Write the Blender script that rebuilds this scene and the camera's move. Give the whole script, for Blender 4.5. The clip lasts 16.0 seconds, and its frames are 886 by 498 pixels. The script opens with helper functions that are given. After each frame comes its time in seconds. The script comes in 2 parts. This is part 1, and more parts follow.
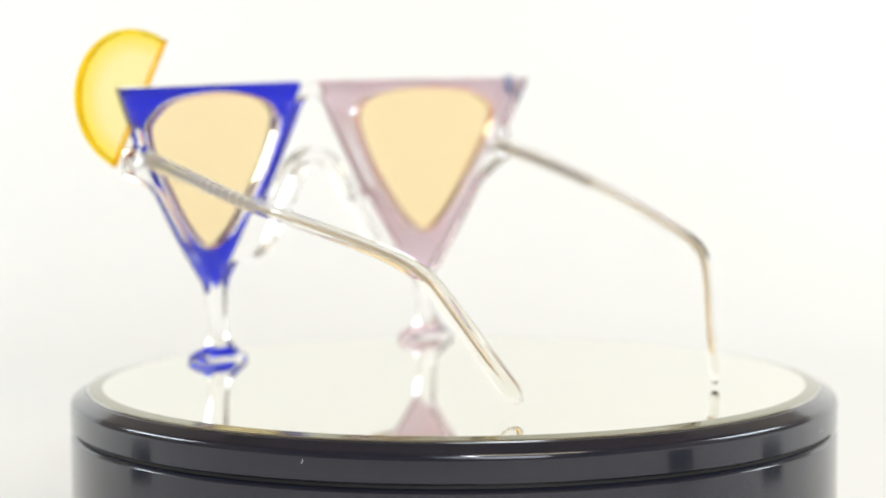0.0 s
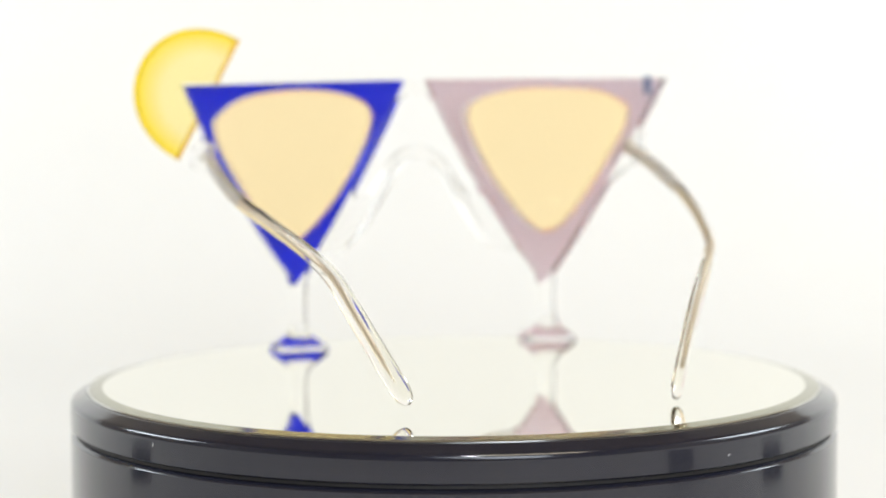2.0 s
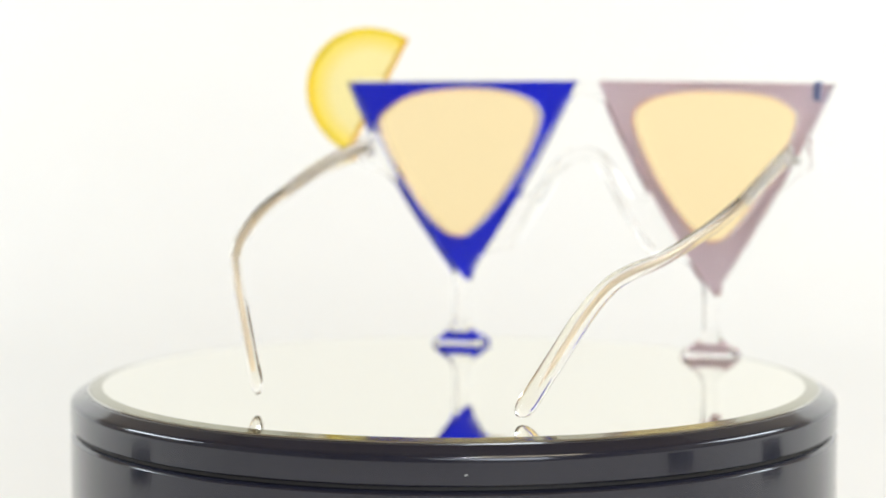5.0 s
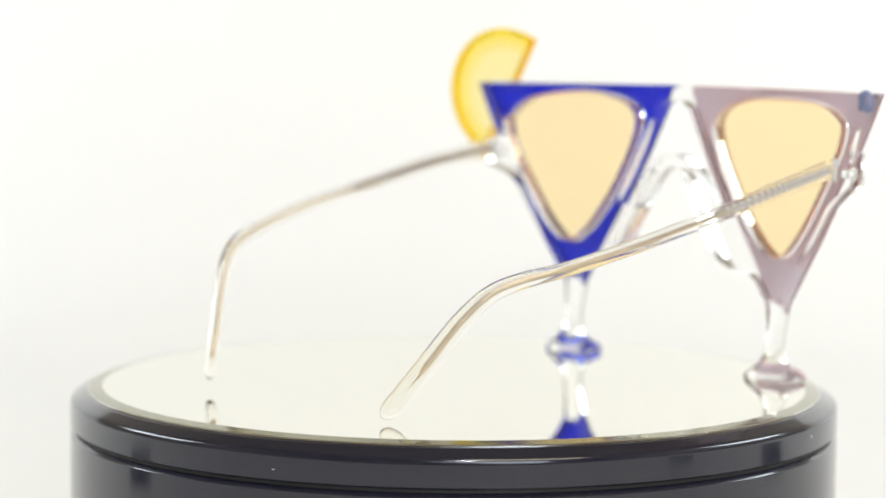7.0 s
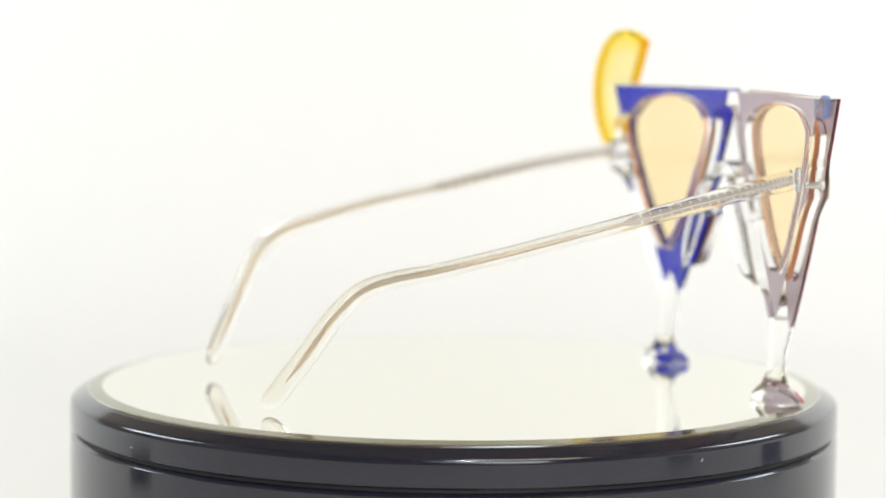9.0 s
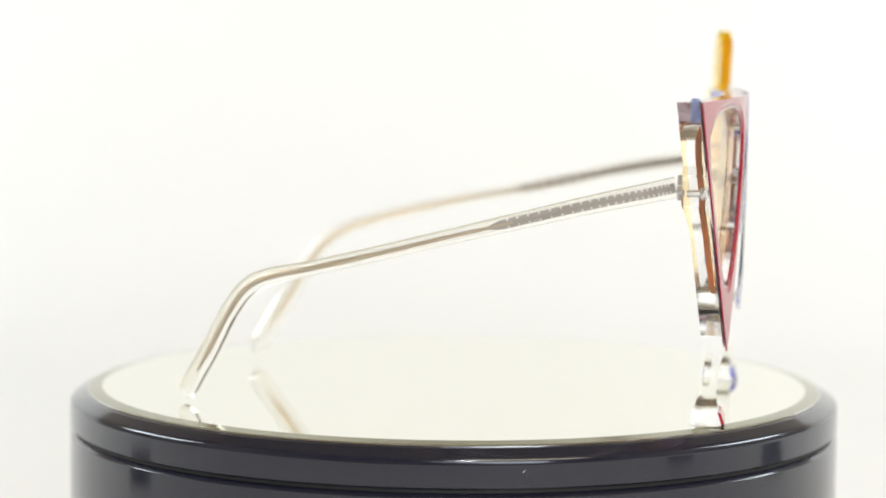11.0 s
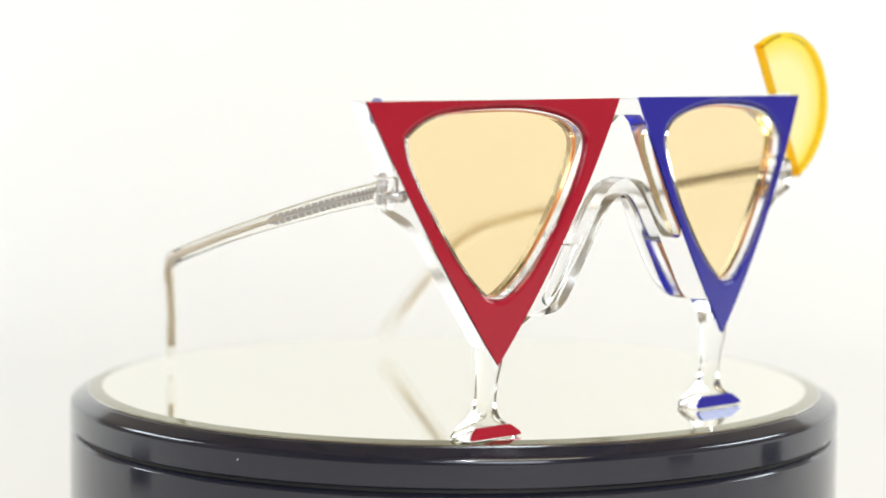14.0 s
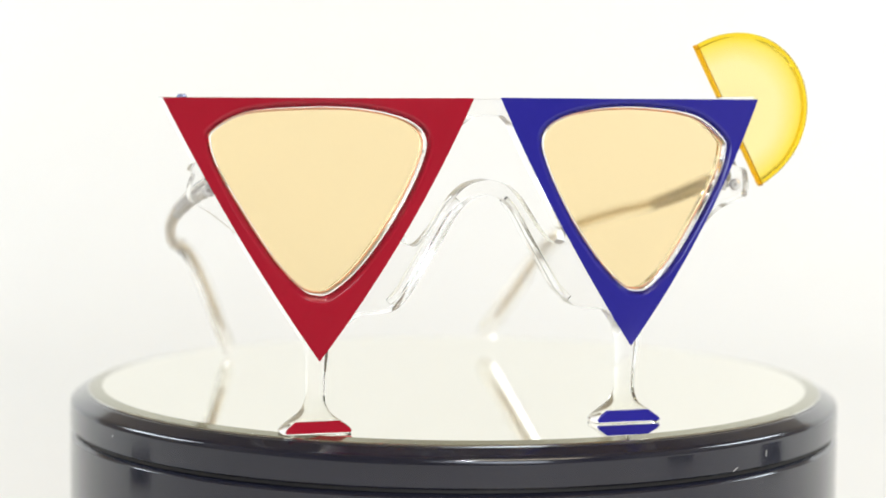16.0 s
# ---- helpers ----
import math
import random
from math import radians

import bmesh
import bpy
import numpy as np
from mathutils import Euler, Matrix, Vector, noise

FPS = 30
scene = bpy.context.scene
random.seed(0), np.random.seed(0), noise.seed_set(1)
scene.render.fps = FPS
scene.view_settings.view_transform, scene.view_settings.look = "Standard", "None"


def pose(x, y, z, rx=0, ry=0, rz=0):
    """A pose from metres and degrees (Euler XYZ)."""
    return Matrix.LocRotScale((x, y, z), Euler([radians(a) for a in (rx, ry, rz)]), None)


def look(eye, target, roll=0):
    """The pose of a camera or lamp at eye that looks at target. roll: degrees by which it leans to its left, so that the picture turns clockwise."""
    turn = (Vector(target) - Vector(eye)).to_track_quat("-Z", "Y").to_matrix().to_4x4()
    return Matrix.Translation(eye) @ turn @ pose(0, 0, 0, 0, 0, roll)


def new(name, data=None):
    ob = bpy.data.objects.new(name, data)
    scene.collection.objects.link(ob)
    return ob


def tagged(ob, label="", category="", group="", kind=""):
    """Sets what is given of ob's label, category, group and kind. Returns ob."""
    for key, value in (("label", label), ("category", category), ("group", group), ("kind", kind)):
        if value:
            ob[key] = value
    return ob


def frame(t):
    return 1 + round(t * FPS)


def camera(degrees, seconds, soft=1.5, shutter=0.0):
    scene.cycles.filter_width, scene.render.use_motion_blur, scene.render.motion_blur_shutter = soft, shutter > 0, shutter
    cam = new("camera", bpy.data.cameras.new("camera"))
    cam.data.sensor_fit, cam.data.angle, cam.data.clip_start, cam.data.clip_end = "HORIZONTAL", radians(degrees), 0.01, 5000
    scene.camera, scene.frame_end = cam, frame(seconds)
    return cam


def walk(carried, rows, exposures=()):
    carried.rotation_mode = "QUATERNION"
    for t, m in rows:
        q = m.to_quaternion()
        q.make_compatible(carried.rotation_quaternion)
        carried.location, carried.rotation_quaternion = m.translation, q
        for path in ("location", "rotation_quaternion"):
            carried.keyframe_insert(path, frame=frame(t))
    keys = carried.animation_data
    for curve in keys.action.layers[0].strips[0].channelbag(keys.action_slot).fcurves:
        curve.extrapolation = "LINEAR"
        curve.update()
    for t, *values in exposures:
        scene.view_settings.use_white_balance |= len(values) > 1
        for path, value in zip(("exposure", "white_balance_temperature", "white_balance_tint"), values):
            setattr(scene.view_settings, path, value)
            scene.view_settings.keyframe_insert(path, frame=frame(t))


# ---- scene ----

MM = 0.000978
TURNED = 0.001
SECONDS = 16.0

# ---- camera: one long lens on a tripod ----
cam = camera(20.2135, SECONDS, soft=1.7)
cam.data.dof.use_dof = True
cam.data.dof.focus_distance = 0.605
cam.data.dof.aperture_fstop = 9.5
STAND = pose(0, -0.68576, 0.09695, 90 - 5.040, 0, 0.0836) @ pose(0, 0, 0, 0, 0, -0.2626)
walk(cam, [(0, STAND), (SECONDS, STAND)])


# ---- world, lamps ----
def area(name, eye, target, sx, sy, watts, colour):
    d = bpy.data.lights.new(name, "AREA")
    d.shape, d.size, d.size_y, d.energy, d.color = "RECTANGLE", sx, sy, watts, colour
    ob = new(name, d)
    ob.matrix_world = look(eye, target)
    return ob


world = bpy.data.worlds.new("room_air")
scene.world = world
world.use_nodes = True
world.node_tree.nodes["Background"].inputs[0].default_value = (0.9, 0.95, 1.0, 1)
world.node_tree.nodes["Background"].inputs[1].default_value = 0.3
area("softbox_light", (0.60, -1.15, 1.35), (0.42, 0.35, 0.10), 0.9, 0.6, 12.6, (1.0, 0.885, 0.67))
area("lamp_light", (0.085, -0.95, 0.70), (0, 0, 0.03), 0.06, 0.05, 3.2, (0.90, 0.92, 1.0))
area("window_light", (0.4, -2.20, 0.45), (0.0, 0.6, 0.0), 1.3, 0.8, 23.5, (0.82, 0.90, 1.0))
area("strip_light_a", (-0.85, 0.20, 0.50), (-0.25, 0.30, -0.06), 0.5, 0.25, 4.8, (0.82, 0.92, 1.0))
area("strip_light_b", (0.85, 0.20, 0.50), (0.25, 0.30, -0.06), 0.5, 0.25, 4.8, (0.82, 0.92, 1.0))
scene.view_settings.exposure = -0.03


# ---- materials ----
def material(name, colour, rough=0.4, metal=0.0, ior=1.5, transmission=0.0, coat=0.0, vary=0.0, scale=60.0, bump=0.0, rough_vary=0.0):
    m = bpy.data.materials.new(name)
    m.use_nodes = True
    nt = m.node_tree
    b = nt.nodes["Principled BSDF"]
    b.inputs["Base Color"].default_value = (*colour, 1)
    b.inputs["Roughness"].default_value = rough
    b.inputs["Metallic"].default_value = metal
    b.inputs["IOR"].default_value = ior
    b.inputs["Transmission Weight"].default_value = transmission
    b.inputs["Coat Weight"].default_value = coat
    b.inputs["Coat Roughness"].default_value = 0.04
    if vary or bump or rough_vary:
        tc = nt.nodes.new("ShaderNodeTexCoord")
        n1 = nt.nodes.new("ShaderNodeTexNoise")
        n1.inputs["Scale"].default_value = scale
        n1.inputs["Detail"].default_value = 5
        n2 = nt.nodes.new("ShaderNodeTexNoise")
        n2.inputs["Scale"].default_value = scale * 14
        n2.inputs["Detail"].default_value = 3
        nt.links.new(tc.outputs["Object"], n1.inputs["Vector"])
        nt.links.new(tc.outputs["Object"], n2.inputs["Vector"])
        mix = nt.nodes.new("ShaderNodeMath")
        mix.operation = "MULTIPLY_ADD"
        mix.inputs[1].default_value = 0.35
        nt.links.new(n2.outputs["Fac"], mix.inputs[0])
        nt.links.new(n1.outputs["Fac"], mix.inputs[2])
        if vary:
            ramp = nt.nodes.new("ShaderNodeValToRGB")
            ramp.color_ramp.elements[0].position, ramp.color_ramp.elements[1].position = 0.35, 1.0
            ramp.color_ramp.elements[0].color = (*[c * (1 - vary) for c in colour], 1)
            ramp.color_ramp.elements[1].color = (*[min(1, c * (1 + vary)) for c in colour], 1)
            nt.links.new(mix.outputs[0], ramp.inputs[0])
            nt.links.new(ramp.outputs[0], b.inputs["Base Color"])
        if rough_vary:
            mr = nt.nodes.new("ShaderNodeMapRange")
            mr.inputs["From Min"].default_value, mr.inputs["From Max"].default_value = 0.4, 0.9
            mr.inputs["To Min"].default_value, mr.inputs["To Max"].default_value = max(0.0, rough - rough_vary), rough + rough_vary
            nt.links.new(mix.outputs[0], mr.inputs["Value"])
            nt.links.new(mr.outputs[0], b.inputs["Roughness"])
        if bump:
            bp = nt.nodes.new("ShaderNodeBump")
            bp.inputs["Strength"].default_value = bump
            bp.inputs["Distance"].default_value = 0.0004
            nt.links.new(mix.outputs[0], bp.inputs["Height"])
            nt.links.new(bp.outputs[0], b.inputs["Normal"])
    return m


PAPER = material("white_paper", (0.86, 0.85, 0.83), 0.85, vary=0.015, scale=3, bump=0.1)
PLASTER = material("wall_plaster", (0.70, 0.65, 0.57), 0.9, vary=0.03, scale=4, bump=0.2)
CEIL = material("ceiling_paint", (0.50, 0.41, 0.30), 0.9, vary=0.03, scale=4, bump=0.2)
BOARDS = material("floor_wood", (0.46, 0.40, 0.32), 0.5, vary=0.2, scale=6, bump=0.2)
TABLEWOOD = material("table_laminate", (0.5, 0.48, 0.45), 0.5, vary=0.05, scale=8)
BLACK = material("black_gloss_plastic", (0.012, 0.013, 0.024), 0.13, coat=0.3, vary=0.15, scale=120, rough_vary=0.03)
SEAM = material("seam_shadow_plastic", (0.004, 0.004, 0.004), 0.6)
MIRROR = material("mirror_silver", (0.82, 0.81, 0.715), 0.008, metal=1.0)
BEVEL = material("mirror_bevel_glass", (0.28, 0.27, 0.17), 0.10, metal=0.85, vary=0.12, scale=90)
EDGE = material("mirror_edge_bright", (0.75, 0.75, 0.72), 0.15, metal=1.0)
CLEAR = material("clear_acetate", (0.992, 0.99, 0.985), 0.11, ior=1.28, transmission=1.0)
CLEAR_STEM = material("clear_stem_acetate", (0.992, 0.99, 0.985), 0.10, ior=1.18, transmission=1.0)
CLEAR_WARM = material("clear_temple_acetate", (0.967, 0.95, 0.905), 0.06, ior=1.17, transmission=1.0)
RED = material("red_acetate", (0.35, 0.009, 0.025), 0.06, ior=1.4, vary=0.08, scale=40, rough_vary=0.025)
BLUE = material("blue_acetate", (0.022, 0.020, 0.27), 0.06, ior=1.4, vary=0.08, scale=40, rough_vary=0.025)
BLUE_DEEP = material("bright_blue_acetate", (0.010, 0.022, 0.78), 0.25, vary=0.06, scale=50)
MAUVE = material("mauve_pearl_acetate", (0.80, 0.64, 0.71), 0.3, vary=0.05, scale=50)
PEACH = material("peach_tinted_lens", (1.0, 0.825, 0.50), 0.0, ior=1.18, transmission=1.0)
LEMON = material("lemon_resin", (1.0, 0.89, 0.40), 0.16, ior=1.05, transmission=0.9)
CUT = material("orange_cut_resin", (1.0, 0.62, 0.05), 0.25, ior=1.06, transmission=0.85, vary=0.06, scale=120)
# orange put into the colour for light caught round the lens rim; emits none
LENS_GLOW_TINT = material("orange_lens_glow_tint", (1.0, 0.50, 0.26), 0.30, ior=1.06, transmission=0.65)
RIND = material("orange_rind_resin", (1.0, 0.73, 0.045), 0.2, ior=1.04, transmission=0.92, vary=0.06, scale=120)
STEEL = material("hinge_steel", (0.86, 0.85, 0.83), 0.32, metal=1.0, rough_vary=0.06, scale=300)
CORE = material("core_wire_steel", (0.72, 0.63, 0.50), 0.42, metal=0.7, rough_vary=0.06, scale=300)
KNURL = material("knurled_steel", (0.58, 0.55, 0.53), 0.40, metal=0.6, rough_vary=0.06, scale=300)
PEG = material("pale_blue_peg", (0.36, 0.44, 0.74), 0.1, ior=1.5, transmission=0.6)
BEAD = material("beaded_steel", (0.96, 0.94, 0.92), 0.55, metal=0.1)
SCUFF = material("pale_scuff", (0.7, 0.7, 0.68), 0.5)


def grade(m, mid, along, reach, depth, stops):
    """Colour of a half disc of resin that deepens from its middle to its rim: mid, along and depth in mm, x and z."""
    nt = m.node_tree
    tc = nt.nodes.new("ShaderNodeTexCoord")
    terms = []
    for axis, size in ((along, reach), ((along[1], -along[0]), depth)):
        dot = nt.nodes.new("ShaderNodeVectorMath")
        dot.operation = "DOT_PRODUCT"
        k = 1.0 / (MM * size * math.hypot(*axis))
        dot.inputs[1].default_value = (axis[0] * k, 0, axis[1] * k)
        shift = nt.nodes.new("ShaderNodeMath")
        shift.operation = "SUBTRACT"
        shift.inputs[1].default_value = (mid[0] * axis[0] + mid[1] * axis[1]) * MM * k
        square = nt.nodes.new("ShaderNodeMath")
        square.operation = "MULTIPLY"
        nt.links.new(tc.outputs["Object"], dot.inputs[0])
        nt.links.new(dot.outputs["Value"], shift.inputs[0])
        nt.links.new(shift.outputs[0], square.inputs[0])
        nt.links.new(shift.outputs[0], square.inputs[1])
        terms.append(square)
    total = nt.nodes.new("ShaderNodeMath")
    total.operation = "ADD"
    nt.links.new(terms[0].outputs[0], total.inputs[0])
    nt.links.new(terms[1].outputs[0], total.inputs[1])
    cloud = nt.nodes.new("ShaderNodeTexNoise")
    cloud.inputs["Scale"].default_value = 90
    nt.links.new(tc.outputs["Object"], cloud.inputs["Vector"])
    mixed = nt.nodes.new("ShaderNodeMath")
    mixed.operation = "MULTIPLY_ADD"
    mixed.inputs[1].default_value = 0.12
    nt.links.new(cloud.outputs["Fac"], mixed.inputs[0])
    nt.links.new(total.outputs[0], mixed.inputs[2])
    ramp = nt.nodes.new("ShaderNodeValToRGB")
    a, b = ramp.color_ramp.elements
    (a.position, a.color), (b.position, b.color) = stops
    nt.links.new(mixed.outputs[0], ramp.inputs[0])
    nt.links.new(ramp.outputs[0], nt.nodes["Principled BSDF"].inputs["Base Color"])


grade(LEMON, (67.5, 78.4), (-19.7, 36.1), 20.6, 23.6, ((0.45, (1.0, 0.90, 0.46, 1)), (0.95, (1.0, 0.78, 0.07, 1))))


# ---- mesh helpers ----
def part(name, bm, mat, parent=None, label="", smooth=40.0, bevel=0.0):
    bmesh.ops.recalc_face_normals(bm, faces=bm.faces[:])
    me = bpy.data.meshes.new(name)
    bm.to_mesh(me)
    bm.free()
    me.materials.append(mat)
    ob = new(name, me)
    me.shade_smooth()
    if bevel:
        b = ob.modifiers.new("rounded_edges", "BEVEL")
        b.width, b.segments, b.limit_method, b.angle_limit, b.harden_normals = bevel, 2, "ANGLE", radians(50), True
    else:
        me.set_sharp_from_angle(angle=radians(smooth))
    if parent:
        ob.parent = parent
    if label:
        tagged(ob, label)
    return ob


def loop_spline(pts, n, closed=True):
    """Catmull-Rom through the points, n samples a span."""
    out, k = [], len(pts)
    spans = k if closed else k - 1
    for i in range(spans):
        if closed:
            a, b, c, d = (Vector(pts[(i + j - 1) % k]) for j in range(4))
        else:
            a, b, c, d = (Vector(pts[min(max(i + j - 1, 0), k - 1)]) for j in range(4))
        for j in range(n):
            t = j / n
            out.append(0.5 * ((2 * b) + (c - a) * t + (2 * a - 5 * b + 4 * c - d) * t * t + (3 * b - a - 3 * c + d) * t ** 3))
    if not closed:
        out.append(Vector(pts[-1]))
    return out


def surf(x):
    """How far the curved front falls back at x (mm); the red side wraps round further."""
    return 1.8 + (10.3 * (-x / 79.8) ** 1.5 if x < 0 else 6.6 * (x / 75.4) ** 2.0)


def slab(outline, holes, d0, d1, curve=surf, step=3.0):
    """A plate between the depths d0 and d1 (mm) behind the curved front, cut to the outline with its holes; x, z in mm."""
    flat = bmesh.new()
    for pts in (outline, *holes):
        vs = [flat.verts.new((p[0], 0, p[1])) for p in pts]
        for a, b in zip(vs, vs[1:] + vs[:1]):
            flat.edges.new((a, b))
    bmesh.ops.triangle_fill(flat, use_beauty=True, use_dissolve=False, edges=flat.edges[:], normal=(0, -1, 0))
    if step:
        x0, x1 = min(p[0] for p in outline), max(p[0] for p in outline)
        x = math.ceil(x0 / step) * step + 0.37
        while x < x1:
            bmesh.ops.bisect_plane(flat, geom=flat.verts[:] + flat.edges[:] + flat.faces[:], plane_co=(x, 0, 0), plane_no=(1, 0, 0), dist=1e-4)
            x += step
    bm = bmesh.new()
    made = []
    for d in (d0, d1):
        made.append({v: bm.verts.new((v.co.x * MM, (curve(v.co.x) + d) * MM, v.co.z * MM)) for v in flat.verts})
    for f in flat.faces:
        bm.faces.new([made[0][v] for v in f.verts])
        bm.faces.new([made[1][v] for v in reversed(f.verts)])
    for e in flat.edges:
        if len(e.link_faces) == 1:
            a, b = e.verts
            bm.faces.new((made[0][a], made[0][b], made[1][b], made[1][a]))
    flat.free()
    return bm


def rings(loops, cap=True, closed=False):
    """Skin a row of equal rings of points (metres)."""
    bm = bmesh.new()
    vs = [[bm.verts.new(p) for p in lp] for lp in loops]
    pairs = list(zip(vs, vs[1:])) + ([(vs[-1], vs[0])] if closed else [])
    for a, b in pairs:
        for i in range(len(a)):
            j = (i + 1) % len(a)
            bm.faces.new((a[i], a[j], b[j], b[i]))
    if cap and not closed:
        bm.faces.new(list(reversed(vs[0])))
        bm.faces.new(vs[-1])
    return bm


def lathe(profile, n=160):
    """Turn a profile of (r, z) in mm about the z axis; a closed ring of profile points."""
    loops = []
    for k in range(n):
        a = 2 * math.pi * k / n
        loops.append([(r * math.cos(a) * TURNED, r * math.sin(a) * TURNED, z * TURNED) for r, z in profile])
    return rings(loops, cap=False, closed=True)


def disc(r, z, depth, n=160):
    loops = [[(r * math.cos(2 * math.pi * k / n) * TURNED, r * math.sin(2 * math.pi * k / n) * TURNED, h * TURNED) for k in range(n)] for h in (z - depth, z)]
    return rings(loops)


def box(x0, x1, y0, y1, z0, z1):
    return rings([[(x0, y0, z), (x1, y0, z), (x1, y1, z), (x0, y1, z)] for z in (z0, z1)])


def oval(n, half_w, half_h, power=2.6):
    out = []
    for k in range(n):
        a = 2 * math.pi * k / n
        c, s = math.cos(a), math.sin(a)
        out.append((math.copysign(abs(c) ** (2 / power), c) * half_w, math.copysign(abs(s) ** (2 / power), s) * half_h))
    return out


def sweep(path, section, n=20):
    """Skin ovals along a path (mm); section(s) gives the half width and half height at the share s of its length."""
    path = [Vector(p) for p in path]
    total = [0.0]
    for a, b in zip(path, path[1:]):
        total.append(total[-1] + (b - a).length)
    loops = []
    for i, p in enumerate(path):
        t = (path[min(i + 1, len(path) - 1)] - path[max(i - 1, 0)]).normalized()
        side = t.cross(Vector((0, 0, 1))).normalized()
        up = side.cross(t).normalized()
        w, h = section(total[i] / total[-1])
        loops.append([(p + side * a + up * b) * MM for a, b in oval(n, w, h)])
    return rings(loops)


# ---- the room round the set ----
def room():
    def wall(name, bm, mat, label):
        tagged(part(name, bm, mat), label, "room", kind="structure")
    wall("floor", box(-1.9, 1.9, -2.3, 1.5, -0.85, -0.80), BOARDS, "pale wooden floor of the plain room")
    wall("ceiling", box(-1.9, 1.9, -2.3, 1.5, 1.9, 1.95), CEIL, "plain warm grey painted ceiling of the room")
    wall("wall_north", box(-1.9, 1.9, 1.45, 1.5, -0.80, 1.9), PLASTER, "plain pale plaster wall behind the backdrop")
    wall("wall_south", box(-1.9, 1.9, -2.3, -2.25, -0.80, 1.9), PLASTER, "plain pale plaster wall behind the camera")
    wall("wall_west", box(-1.9, -1.85, -2.25, 1.45, -0.80, 1.9), PLASTER, "plain pale plaster side wall")
    wall("wall_east", box(1.85, 1.9, -2.25, 1.45, -0.80, 1.9), PLASTER, "plain pale plaster side wall")
    # a sheet of white paper: flat on the table, swept up behind
    profile = [(-0.45, 0.0)]
    for k in range(17):
        a = math.pi / 2 * k / 16
        profile.append((0.45 + 0.30 * math.sin(a), 0.30 - 0.30 * math.cos(a)))
    profile.append((0.75, 0.44))
    z0 = -0.060
    under = [(y + 0.004 * min(1, max(0, (y - 0.44) / 0.3)), z - 0.002) for y, z in profile]
    ring = profile + under[::-1]
    bm = rings([[(x, y, z + z0) for y, z in ring] for x in (-1.1, 1.1)])
    tagged(part("backdrop", bm, PAPER), "seamless white paper sweep behind and under the turntable", "backdrop", kind="structure")
    t = tagged(new("table"), "plain pale work table under the white paper", "table")
    part("tabletop", box(-1.0, 1.0, -0.45, 0.44, z0 - 0.034, z0 - 0.004), TABLEWOOD, t)
    for x in (-0.94, 0.94):
        for y in (-0.40, 0.39):
            part("leg", box(x - 0.025, x + 0.025, y - 0.025, y + 0.025, -0.80, z0 - 0.034), TABLEWOOD, t)


# ---- the turntable ----
def turntable():
    t = tagged(new("turntable"), "glossy black display turntable with a round mirror top", "turntable")
    base = part("base_housing", lathe([(20, -60), (104.2, -60), (105.6, -58.5), (105.6, -12.6), (104.8, -11.7), (104.0, -11.4), (20, -11.4)]), BLACK, t, smooth=30)
    part("seam_ring", lathe([(90, -11.4), (104.6, -11.4), (104.6, -10.6), (90, -10.6)]), SEAM, base)
    platter = part("platter", lathe([(60, -10.6), (104.8, -10.6), (105.6, -10.0), (105.6, -9.7), (105.6, -4.7), (105.6, -4.2), (105.57, -3.9), (105.5, -3.6), (105.38, -3.3), (105.2, -3.03), (104.95, -2.82), (104.65, -2.62), (104.3, -2.43), (101.9, -1.154),
                                     (101.6, -1.0), (101.0, -0.95), (101.0, -4.5), (60, -4.5)]), BLACK, t, "glossy black bevelled platter rim, lightly scuffed", smooth=25)
    mirror = part("mirror", disc(96.9, 0, 3.6), MIRROR, platter, "round silvered mirror plate")
    part("mirror_bevel", lathe([(96.9, -3.6), (96.9, 0), (100.5, -0.45), (100.5, -3.6)]), BEVEL, platter, "olive-tinted ground bevel of the mirror", smooth=20)
    part("mirror_edge", lathe([(100.55, -3.6), (100.55, -0.50), (100.95, -0.70), (100.55, -3.6)]), EDGE, platter)
    # chips and scuffs on the rim: angle, height, length, lean
    for a, z, size, lean in ((-52.0, -7.0, 1.6, 80), (-58.5, -9.6, 1.8, 30), (-47.0, -1.5, 1.2, 5), (-20.0, -6.2, 0.7, 60), (35.0, -5.5, 1.0, 75), (120.0, -7.5, 0.9, 20), (205.0, -6.0, 0.8, 50)):
        r = 105.63 if z < -4 else 101.2
        loops = [[(0.0, -size / 2 * 0.001, -0.00011), (0.00012, -size / 2 * 0.001, 0), (0.0, -size / 2 * 0.001, 0.00011)], [(0.0, size / 2 * 0.001, -0.00005), (0.00012, size / 2 * 0.001, 0), (0.0, size / 2 * 0.001, 0.00005)]]
        sc = part("scuff", rings(loops), SCUFF, platter)
        sc.matrix_basis = pose(0, 0, 0, 0, 0, a) @ pose(r * 0.001, 0, z * 0.001, lean, 0, 0)
    return t, platter


# ---- the sunglasses ----
def edge(p, q, bulge, n, keep_last=False):
    """Points from p to q with an outward bow (to the left of the way)."""
    p, q = Vector(p), Vector(q)
    d = q - p
    nrm = Vector((-d.y, d.x)).normalized()
    return [p + d * (k / n) + nrm * bulge * 4 * (k / n) * (1 - k / n) for k in range(n + (1 if keep_last else 0))]


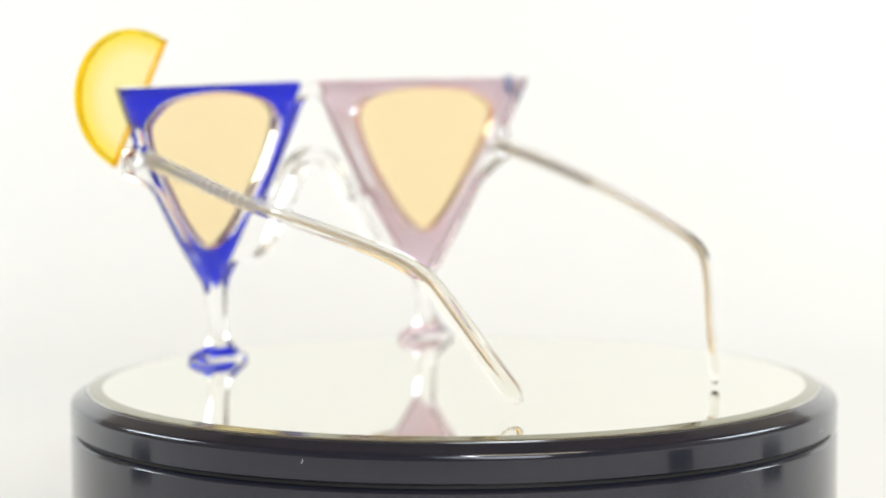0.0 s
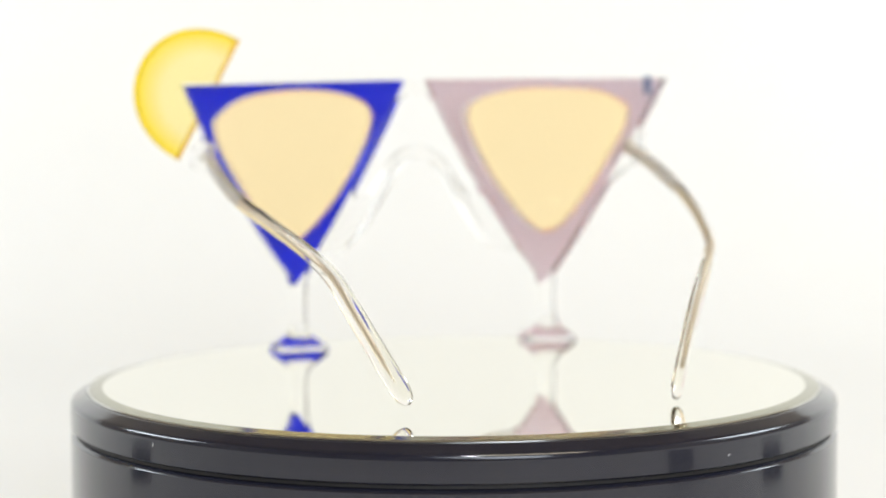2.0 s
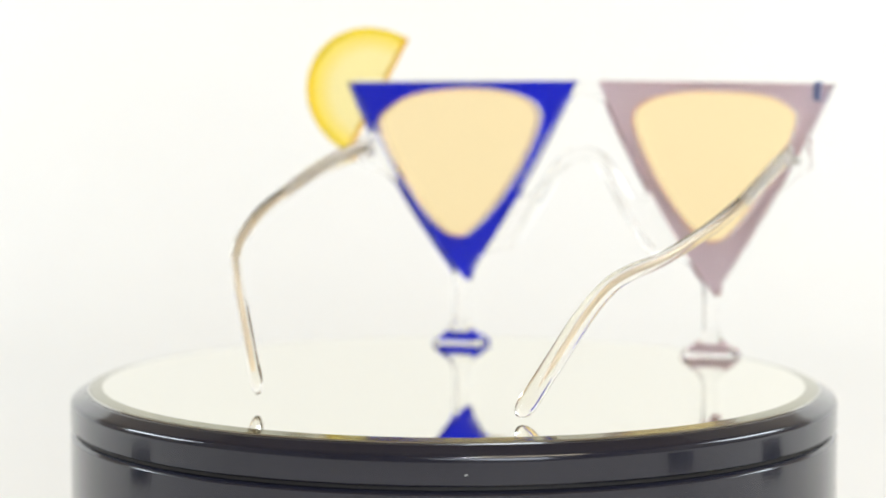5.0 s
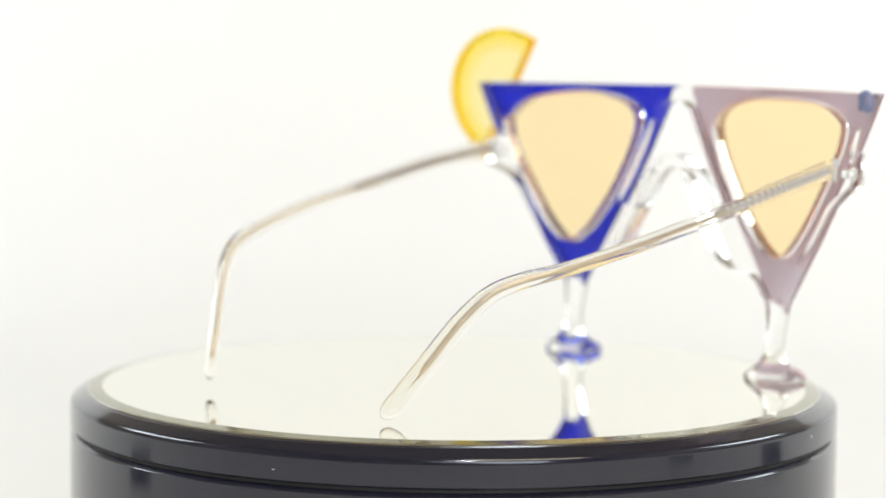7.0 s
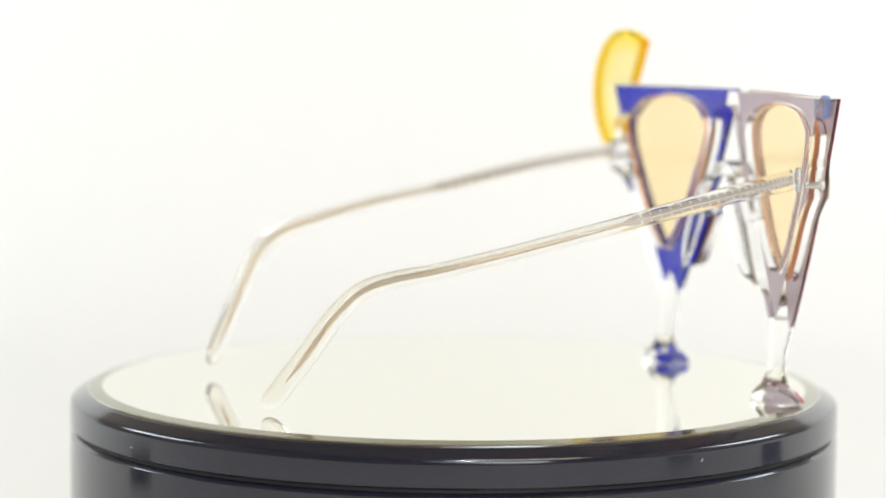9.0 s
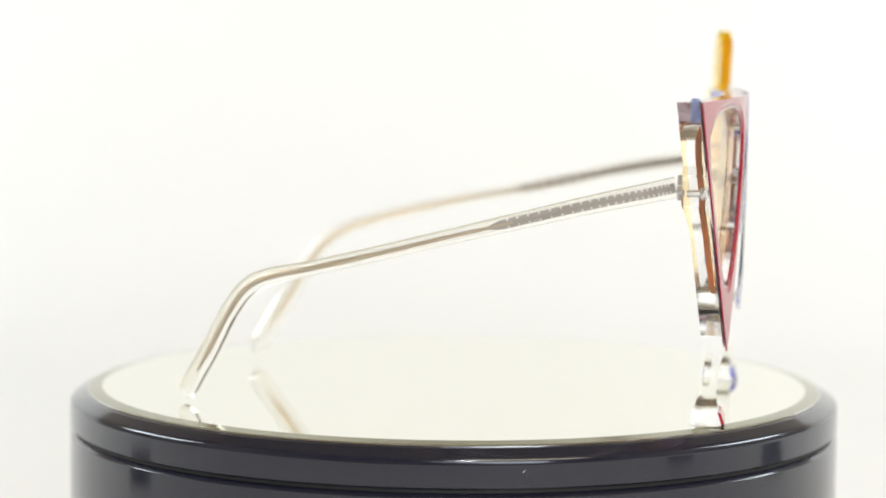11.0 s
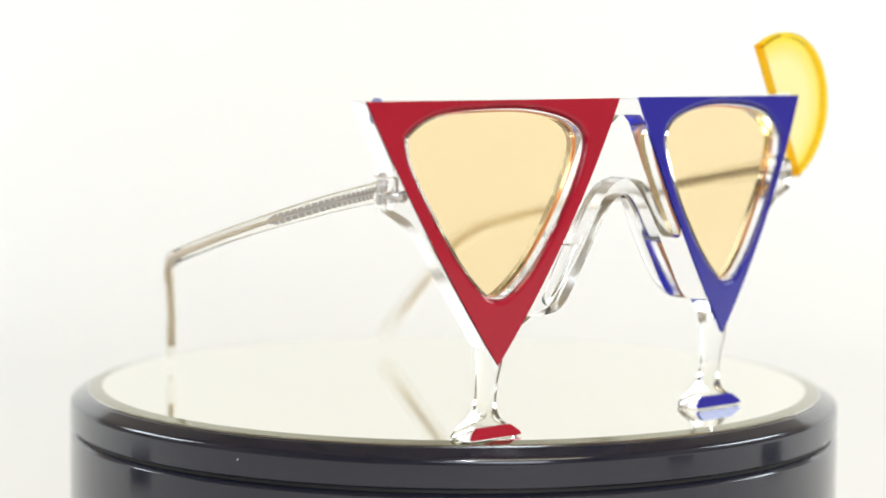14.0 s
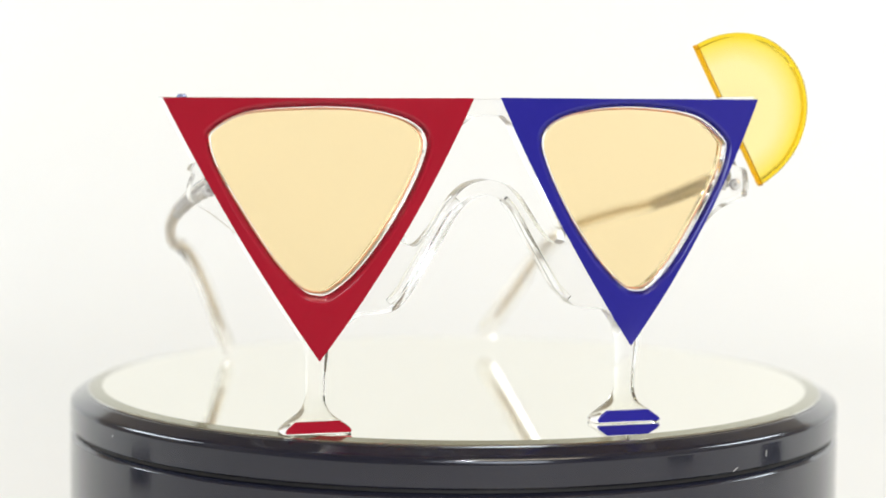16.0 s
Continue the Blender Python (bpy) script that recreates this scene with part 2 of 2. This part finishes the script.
SIDES = {-1: dict(i=(4.0, 83.3), o=(80.0, 83.3), b=(42.2, 18.3), out=1.4, nose=2.1), 1: dict(i=(2.9, 83.4), o=(75.4, 82.6), b=(39.2, 20.0), out=2.6, nose=1.5)}
OPENING = [(0.097, 0.782), (0.062, 0.768), (0.040, 0.697), (0.036, 0.553), (0.046, 0.352), (0.077, 0.204), (0.120, 0.132), (0.178, 0.089),
           (0.316, 0.046), (0.515, 0.027), (0.692, 0.041), (0.768, 0.081), (0.739, 0.181), (0.613, 0.347), (0.437, 0.529), (0.232, 0.713)]


def wing(s, inset=0.0):
    """Outline of one cocktail-glass triangle, x and z in mm."""
    c = SIDES[s]
    i, o, b = (Vector((s * c[k][0], c[k][1])) for k in "iob")
    mid = (i + o + b) / 3
    i, o, b = (p + (mid - p).normalized() * inset * 1.6 for p in (i, o, b))
    return edge(i, o, 0.0, 20) + edge(o, b, s * c["out"], 26) + edge(b, i, s * c["nose"], 26)


def opening(s, grow=0.0):
    c = SIDES[s]
    i, o, b = (Vector((s * c[k][0], c[k][1])) for k in "iob")
    wide = 0.0 if s < 0 else 0.05
    bary = [(u - wide * max(0, 1 - u / 0.3), v) for u, v in OPENING]
    pts = loop_spline([tuple(i * u + o * v + b * (1 - u - v)) for u, v in bary], 5)
    mid = sum(pts, Vector((0, 0))) / len(pts)
    return [p + (p - mid).normalized() * grow for p in pts]


def facing(s):
    """The coloured front layer; its lens opening slopes inwards."""
    bm = slab(wing(s), [opening(s, 1.7)], 0.0, 0.32)
    loops = []
    for grow, d in ((1.7, 0.0), (1.5, 0.03), (0.9, 0.3), (0.25, 0.68), (0.0, 0.84), (0.0, 0.93), (1.7, 0.32)):
        loops.append([(p.x * MM, (surf(p.x) + d) * MM, p.y * MM) for p in opening(s, grow)])
    ring = rings(loops, cap=False, closed=True)
    me = bpy.data.meshes.new("tmp")
    ring.to_mesh(me)
    ring.free()
    bm.from_mesh(me)
    bpy.data.meshes.remove(me)
    return bm


def cut_edge(pts, z_from, z_to):
    return [p for p in pts if min(z_from, z_to) < p.y < max(z_from, z_to)]


def clear_front():
    """The clear acetate front in one piece: two wings, top bar, nose arch, hinge lugs."""
    halves = {}
    for s in (1, -1):
        c = SIDES[s]
        i, o, b = (Vector((s * c[k][0], c[k][1])) for k in "iob")
        outer = edge(o, b, s * c["out"], 30)
        inner = edge(b, i, s * c["nose"], 40)
        at = lambda z: min(outer, key=lambda p: abs(p.y - z)).x
        lug = [(at(67) + s * 0.3, 67.0), (at(65.5) + s * 2.2, 65.4), (s * 72.2, 64.6), (s * 73.2, 61.2), (s * 72.8, 57.9), (s * 70.9, 56.7), (at(54.7) + s * 2.6, 54.4), (at(50.7) + s * 0.6, 50.7)]
        lug = [Vector(p) for p in loop_spline(lug, 3, closed=False)]
        foot = [Vector((b.x + s * 2.9, 22.6)), Vector((b.x - s * 2.9, 22.6))]
        flange = [(s * 32.0, 29.7), (s * 27.5, 29.9), (s * 23.0, 31.1), (s * 19.6, 34.9), (s * 16.3, 40.4), (s * 11.8, 47.8), (s * 8.0, 54.4), (s * 4.4, 58.0), (0, 59.2)]
        flange = [Vector(p) for p in loop_spline(flange, 4, closed=False)]
        halves[s] = [o] + cut_edge(outer[1:], 81.5, 67.3) + lug + cut_edge(outer, 50.2, 23.5) + foot + cut_edge(inner, 23.5, 28.0) + flange
    outline = halves[1] + halves[-1][::-1][1:]
    window = []
    for s in (1, -1):
        c = SIDES[s]
        i, b = (Vector((s * c[k][0], c[k][1])) for k in "ib")
        inner = edge(b, i, s * c["nose"], 40)
        up = [Vector((0, 79.0)), Vector((s * 3.8, 78.9))] + cut_edge(inner, 77.6, 48.4)[::-1]
        arch = [(s * 20.6, 47.3), (s * 19.2, 46.6), (s * 17.0, 47.4), (s * 13.6, 51.4), (s * 8.7, 58.6), (s * 4.6, 62.0), (0, 63.0)]
        window.append(up + [Vector(p) for p in loop_spline(arch, 4, closed=False)])
    hole = window[0] + window[1][::-1][1:-1]
    bm = slab(outline, [hole, opening(1, -0.45), opening(-1, -0.45)], 0.36, 6.3)
    # the stems grow on from here, with no wall between
    bmesh.ops.delete(bm, geom=[f for f in bm.faces if all(abs(v.co.z - 22.6 * MM) < 1e-6 for v in f.verts)], context="FACES_ONLY")
    return bm


RED_TEMPLE = [(-66.8, 18.6, 62.0), (-66.3, 26.0, 60.3), (-65.8, 40.4, 57.1), (-64.5, 61.0, 52.0), (-62.1, 78.7, 47.5), (-58.9, 93.8, 43.5), (-53.9, 110.9, 39.1),
              (-48.8, 121.5, 36.5), (-44.6, 128.5, 33.2), (-39.9, 134.2, 26.3), (-34.9, 139.6, 16.8), (-31.1, 144.1, 9.3), (-28.7, 147.0, 4.6), (-26.6, 149.6, 1.7)]
BLUE_TEMPLE = [(68.6, 15.2, 62.2), (70.4, 26.0, 60.4), (72.1, 41.9, 57.5), (72.3, 67.9, 51.8), (70.0, 92.3, 47.2), (66.3, 112.9, 42.2), (63.7, 123.2, 38.6),
               (60.6, 129.6, 33.8), (57.2, 134.5, 26.3), (52.5, 140.1, 16.3), (49.3, 143.9, 9.6), (47.6, 145.8, 6.2), (46.0, 147.8, 3.4)]


def temple_section(s):
    grow = 1.0 if s < 0.62 else 1.0 + 0.42 * min(1, (s - 0.62) / 0.22)
    tip = 1.0 if s < 0.972 else math.sqrt(max(0.02, 1 - ((s - 0.972) / 0.028) ** 2))
    root = 1.0 + 0.34 * max(0, 1 - s / 0.35)
    return 1.55 * tip, 1.95 * grow * tip * root


arm_made = {}


def temple(s, frame_ob):
    pts = RED_TEMPLE if s < 0 else BLUE_TEMPLE
    path = [Vector(p) for p in loop_spline(pts, 9, closed=False)]
    arm = part("temple", sweep(path, temple_section, 24), CLEAR_WARM, frame_ob, "clear acetate temple arm with a steel core wire")
    n = len(path)
    arm_made[s] = arm
    wire = path[int(n * 0.225): int(n * 0.86)]
    part("core_wire", sweep(wire, lambda q: (0.45, (0.42 + 0.33 * min(1, q / 0.6)) * (1 if q < 0.93 else max(0.1, (1 - q) / 0.07))), 10), CORE, arm, "thin steel core wire")
    # the knurled end of the core
    fine = [Vector(p) for p in loop_spline(pts[:5], 40, closed=False)]
    cut = int(len(fine) * 0.80)
    fine = fine[3:cut]
    loops, beads = [], []
    for k, p in enumerate(fine):
        t = (fine[min(k + 1, len(fine) - 1)] - fine[max(k - 1, 0)]).normalized()
        side = t.cross(Vector((0, 0, 1))).normalized()
        up = side.cross(t)
        q = k / len(fine)
        h = 1.1 if q < 0.95 else 1.1 - (q - 0.95) / 0.05 * 0.7
        loops.append([(p + side * a + up * b) * MM for a, b in ((0.42, h), (-0.42, h), (-0.42, 0.3), (-0.25, 0), (-0.42, -0.3), (-0.42, -h), (0.42, -h), (0.42, -0.3), (0.25, 0), (0.42, 0.3))])
        if k % 5 == 0 and 0.06 < q < 0.95:
            for e in (-1, 1):
                c = p + up * (e * 0.86)
                ball = []
                for along, r in ((-0.40, 0.12), (-0.22, 0.40), (0.22, 0.40), (0.40, 0.12)):
                    ball.append([(c + t * along + side * (1.9 * r * math.cos(m * math.pi / 3)) + up * (r * math.sin(m * math.pi / 3))) * MM for m in range(6)])
                beads.append(ball)
    core = part("knurled_core", rings(loops), KNURL, arm, "knurled steel end of the core wire", smooth=20)
    bm = bmesh.new()
    for ball in beads:
        made = [[bm.verts.new(v) for v in ring] for ring in ball]
        for r0, r1 in zip(made, made[1:]):
            for m in range(6):
                bm.faces.new((r0[m], r0[(m + 1) % 6], r1[(m + 1) % 6], r1[m]))
        bm.faces.new(made[0][::-1])
        bm.faces.new(made[-1])
    bmesh.ops.recalc_face_normals(bm, faces=bm.faces)
    part("beaded_edge", bm, BEAD, core, "bright beaded edges of the knurl")


def hinge(s, frame_ob):
    x = -67.4 if s < 0 else 67.6
    y = surf(x) + 7.6
    bm = bmesh.new()
    for k, z in enumerate((58.8, 60.7, 62.6)):
        sub = rings([[((x + 1.0 * math.cos(a * math.pi / 8)) * MM, (y + 1.0 * math.sin(a * math.pi / 8)) * MM, (z + h) * MM) for a in range(16)] for h in (0, 1.7)])
        me = bpy.data.meshes.new("tmp")
        sub.to_mesh(me)
        sub.free()
        bm.from_mesh(me)
        bpy.data.meshes.remove(me)
    h = part("hinge", bm, STEEL, frame_ob, "small bright steel barrel hinge")
    part("hinge_screw", rings([[((x + r * math.cos(a * math.pi / 6)) * MM, (y + r * math.sin(a * math.pi / 6)) * MM, z * MM) for a in range(12)] for r, z in ((0.9, 64.3), (0.9, 64.8), (0.5, 65.1))]), STEEL, h)


def rivet(s, frame_ob):
    """Round steel rivet sunk into the clear hinge lug, its head towards the front."""
    x, z = s * (68.9 if s < 0 else 69.4), 60.6
    y = surf(x)
    ring = lambda r, d: [((x + r * math.cos(a * math.pi / 10)) * MM, (y + d) * MM, (z + r * math.sin(a * math.pi / 10)) * MM) for a in range(20)]
    rv = part("rivet", rings([ring(0.75, 5.9), ring(0.75, 2.6), ring(1.45, 2.4), ring(1.5, 1.7), ring(1.1, 1.35)]), STEEL, frame_ob, "small round steel rivet in the clear lug")
    part("rivet_core", rings([ring(0.55, 1.5), ring(0.5, 1.2), ring(0.3, 1.1)]), KNURL, rv)


def stem(s, frame_ob, colour):
    """Clear stem and flared foot of the cocktail glass, with a coloured facet on the foot."""
    bx = s * SIDES[s]["b"][0]
    y0 = surf(bx) + 1.2
    # height, half width, front, back; the top is open towards the front piece
    levels = [(22.6, 2.9, -0.82, 5.1), (19.0, 2.55, -0.7, 5.1), (14.0, 2.3, 0.7, 5.2), (10.0, 2.25, 1.1, 5.5), (7.8, 2.45, 1.3, 5.8), (6.2, 3.0, 1.2, 6.3), (5.0, 3.7, 1.0, 6.6),
              (4.0, 4.9, 0.8, 7.0), (3.1, 6.2, 0.4, 7.3), (2.2, 7.5, 0.0, 7.6), (1.3, 8.6, -0.4, 7.8), (0.6, 9.0, -0.6, 7.8), (0.12, 8.8, -0.6, 7.6)]
    loops = []
    for z, w, f, b in levels:
        cy, hd = (f + b) / 2, (b - f) / 2
        loops.append([((bx + u) * MM, (y0 + cy + v) * MM, z * MM) for u, v in oval(24, w, hd, 5.0)])
    bm = rings(loops)
    bmesh.ops.delete(bm, geom=[f for f in bm.faces if all(abs(v.co.z - 22.6 * MM) < 1e-6 for v in f.verts)], context="FACES_ONLY")
    st = part("stem", bm, CLEAR_STEM, frame_ob, "clear acetate stem and flared foot", smooth=50)
    shape = [(3.2, 5.6, 0.3), (2.4, 6.8, -0.02), (1.5, 8.0, -0.42), (0.9, 8.4, -0.62), (0.45, 8.2, -0.68)]
    front = [((bx + q * w) * MM, (y0 + f - 0.25) * MM, z * MM) for q in (-1, 1) for z, w, f in (shape if q < 0 else shape[::-1])]
    back = [(x, y + 0.7 * MM, z) for x, y, z in front]
    part("foot_facet", rings([front, back]), colour, st, "coloured facet on the foot", smooth=20)
    deep = [(x, y + 0.3 * MM, z) for x, y, z in back]
    part("foot_backing", rings([back, deep]), MAUVE if s < 0 else BLUE_DEEP, st, "thin backing layer of the foot facet", smooth=20)


def nose_pad(s, frame_ob):
    pts = [(s * 5.4, 57.0), (s * 8.2, 53.8), (s * 11.9, 47.4), (s * 16.3, 40.0), (s * 19.7, 34.6), (s * 22.8, 31.4)]
    line = loop_spline(pts, 6, closed=False)
    loops = []
    for k, p in enumerate(line):
        q = k / (len(line) - 1)
        t = (line[min(k + 1, len(line) - 1)] - line[max(k - 1, 0)]).normalized()
        n = Vector((-t.y, t.x)) * (s * 1.0)
        deep = 3.8 * math.sin(math.pi * min(1, 0.12 + q * 0.85)) ** 0.6
        c = p + n * 1.05
        loops.append([((c + n * a).x * MM, (surf(p.x) + 6.35 + deep / 2 + b) * MM, (c + n * a).y * MM) for a, b in oval(14, 0.95, deep / 2, 3.5)])
    part("nose_pad", rings(loops), CLEAR, frame_ob, "clear moulded nose pad")


def lemon(frame_ob):
    la, lb = Vector((57.6, 96.4)), Vector((77.3, 60.3))
    mid, half = (la + lb) / 2, (la - lb) / 2
    nrm = Vector((-half.y, half.x)).normalized() * -1
    if nrm.x < 0:
        nrm = -nrm
    arc = [mid + half * math.cos(math.pi * k / 48) + nrm * 23.6 * math.sin(math.pi * k / 48) ** 0.94 for k in range(49)]
    c = SIDES[1]
    o, b = Vector(c["o"]), Vector(c["b"])
    out_edge = edge(o, b, c["out"], 60)
    chord = lambda z: lb.x + (la.x - lb.x) * (z - lb.y) / (la.y - lb.y)
    notch = [p + Vector((0.15, 0)) for p in out_edge if p.x >= chord(p.y)]
    low = Vector((chord(notch[-1].y - 0.6), notch[-1].y - 0.6))
    top = Vector((chord(83.3), 83.25))
    inner_arc = [mid + (p - mid) * 0.945 for p in arc]
    flesh = inner_arc + [low] + notch[::-1] + [Vector((o.x + 0.15, 83.25)), top]
    flat = lambda x: 0.09 * (x - 70.0)
    sl = part("lemon_slice", slab(flesh, [], 8.0, 11.2, flat, 0), LEMON, frame_ob, "translucent yellow resin lemon slice on the blue rim", bevel=0.0004)
    ring_pts = []
    for p, q in zip(arc, inner_arc):
        out = (p - q).normalized()
        c2, w = (p + q) / 2, (p - q).length / 2 + 0.0
        ring_pts.append([((c2 + out * a).x * MM, (9.6 + flat((c2 + out * a).x) + d) * MM, (c2 + out * a).y * MM) for a, d in oval(12, w, 1.62, 2.6)])
    part("rind", rings(ring_pts), RIND, sl, "deep yellow-orange translucent rind")
    for p, q in ((la, top), (low, lb)):
        d = (q - p)
        n = Vector((-d.y, d.x)).normalized()
        loops = []
        for k in range(9):
            c2 = p + d * (k / 8)
            loops.append([((c2 + n * a).x * MM, (9.6 + flat((c2 + n * a).x) + e) * MM, (c2 + n * a).y * MM) for a, e in oval(10, 0.55, 1.5, 2.6)])
        part("cut_edge", rings(loops), CUT, sl, "orange-tinted cut edge of the slice")


def sunglasses():
    g = tagged(new("sunglasses"), "novelty cocktail-glass sunglasses in red, blue and clear acetate with peach lenses", "sunglasses")
    part("clear_front", clear_front(), CLEAR, g, "clear acetate front with top bar and nose arch", bevel=0.0006)
    for s, colour, name, label in ((-1, RED, "red_facing", "glossy red triangular facing with a rounded lens opening"), (1, BLUE, "blue_facing", "glossy blue triangular facing with a rounded lens opening")):
        part(name, facing(s), colour, g, label, smooth=25)
        backing = ("mauve_backing", MAUVE, "pale mauve pearl backing of the red facing") if s < 0 else ("blue_backing", BLUE_DEEP, "bright blue backing of the blue facing")
        part(backing[0], slab(wing(s, 0.25), [opening(s, 0.06)], 0.95, 1.03), backing[1], g, backing[2])
        lens = part("lens", slab(opening(s, -0.85), [], 2.6, 4.2), PEACH, g, "peach-tinted transparent lens")
        # added ring, tinted orange to imitate the glow at the lens rim
        part("lens_glow_tint", slab(opening(s, -0.3), [opening(s, -0.82)], 2.8, 4.1), LENS_GLOW_TINT, lens, "orange ring in the lens groove, its colour standing in for edge glow")
        stem(s, g, colour)
        hinge(s, g)
        rivet(s, g)
        temple(s, g)
        nose_pad(s, g)
    x, y = -75.0, surf(-75.0) + 2.8
    part("peg", rings([[((x + r * math.cos(a * math.pi / 8)) * MM, (y + r * math.sin(a * math.pi / 8)) * MM, z * MM) for a in range(16)] for r, z in ((0.8, 78.4), (1.25, 78.8), (1.3, 83.5), (0.9, 84.1))]), PEG, g, "pale blue peg set into the corner")
    lemon(g)
    return g


def block(x, y, turn_by):
    b = tagged(new("plastic_block"), "small flat black plastic block lying on the white paper", "block", group="black blocks beside the turntable")
    bm = rings([[(u * 0.024, v * 0.019, z) for u, v in ((-k, -1), (k, -1), (1, -k), (1, k), (k, 1), (-k, 1), (-1, k), (-1, -k))] for k, z in ((0.86, 0.0), (0.9, 0.006), (0.84, 0.007))])
    part("body", bm, BLACK, b, bevel=0.0006)
    part("label_strip", box(-0.016, 0.016, -0.010, 0.010, 0.007, 0.0073), SEAM, b)
    b.matrix_basis = pose(x, y, -0.060, 0, 0, turn_by)


room()
for spot in ((-0.335, -0.010, 80), (0.335, 0.000, 100), (0.325, -0.200, 60)):
    block(*spot)
table_unit, platter = turntable()
glasses = sunglasses()


# ---- what turns ----
def turn(t):
    """Degrees of the platter; it goes round at an almost even pace."""
    q = t - 10.0
    return math.degrees(1.5166 - 0.226009 * q + 0.0000112 * q * q + 0.0000292 * q ** 3)


SLIP = ((0, 0.0), (1, 0.78), (2, 1.35), (3, 1.45), (4.2, 1.47), (6.3, 1.45), (7.5, 1.2), (9.2, 1.3), (11.3, 1.95), (12.5, 1.65), (14, 1.15), (16, 0.85))


def slip(t):
    """Degrees by which the glasses lead or trail the even pace."""
    for (a, u), (b, v) in zip(SLIP, SLIP[1:]):
        if t <= b:
            k = (t - a) / (b - a)
            return u + (v - u) * (k * k * (3 - 2 * k) if b - a > 2 else k)
    return SLIP[-1][1]


def tip(t):
    """The turntable rocks a little as the weight goes round."""
    k = min(1.0, max(0.0, (t - 4.2) / 2.0))
    k = k * k * (3 - 2 * k)
    return pose(0, 0, -0.00049 * k, 0.294 * k, 0.745 * k, 0)


def swing(t):
    """The temple on the red side opens a little further once."""
    k = min(1.0, max(0.0, (t - 9.2) / 2.1))
    hinge_at = Vector((-0.0660, 0.0175, 0.0605))
    return Matrix.Translation(hinge_at) @ pose(0, 0, 0, 0, 0, 2.5 * k * k * (3 - 2 * k)) @ Matrix.Translation(-hinge_at)


def motions():
    times = [k * 0.5 for k in range(33)]
    walk(glasses, [(t, tip(t) @ pose(0, 0, 0, 0, 0, turn(t) + slip(t)) @ pose(-0.005297, -0.08473, 0, 0, 0, 6.9)) for t in times])
    walk(table_unit, [(t, tip(t) @ pose(0.0018, 0, 0)) for t in times])
    walk(platter, [(t, pose(0, 0, 0, 0, 0, turn(t))) for t in times])
    walk(arm_made[-1], [(t, swing(t)) for t in times])


motions()
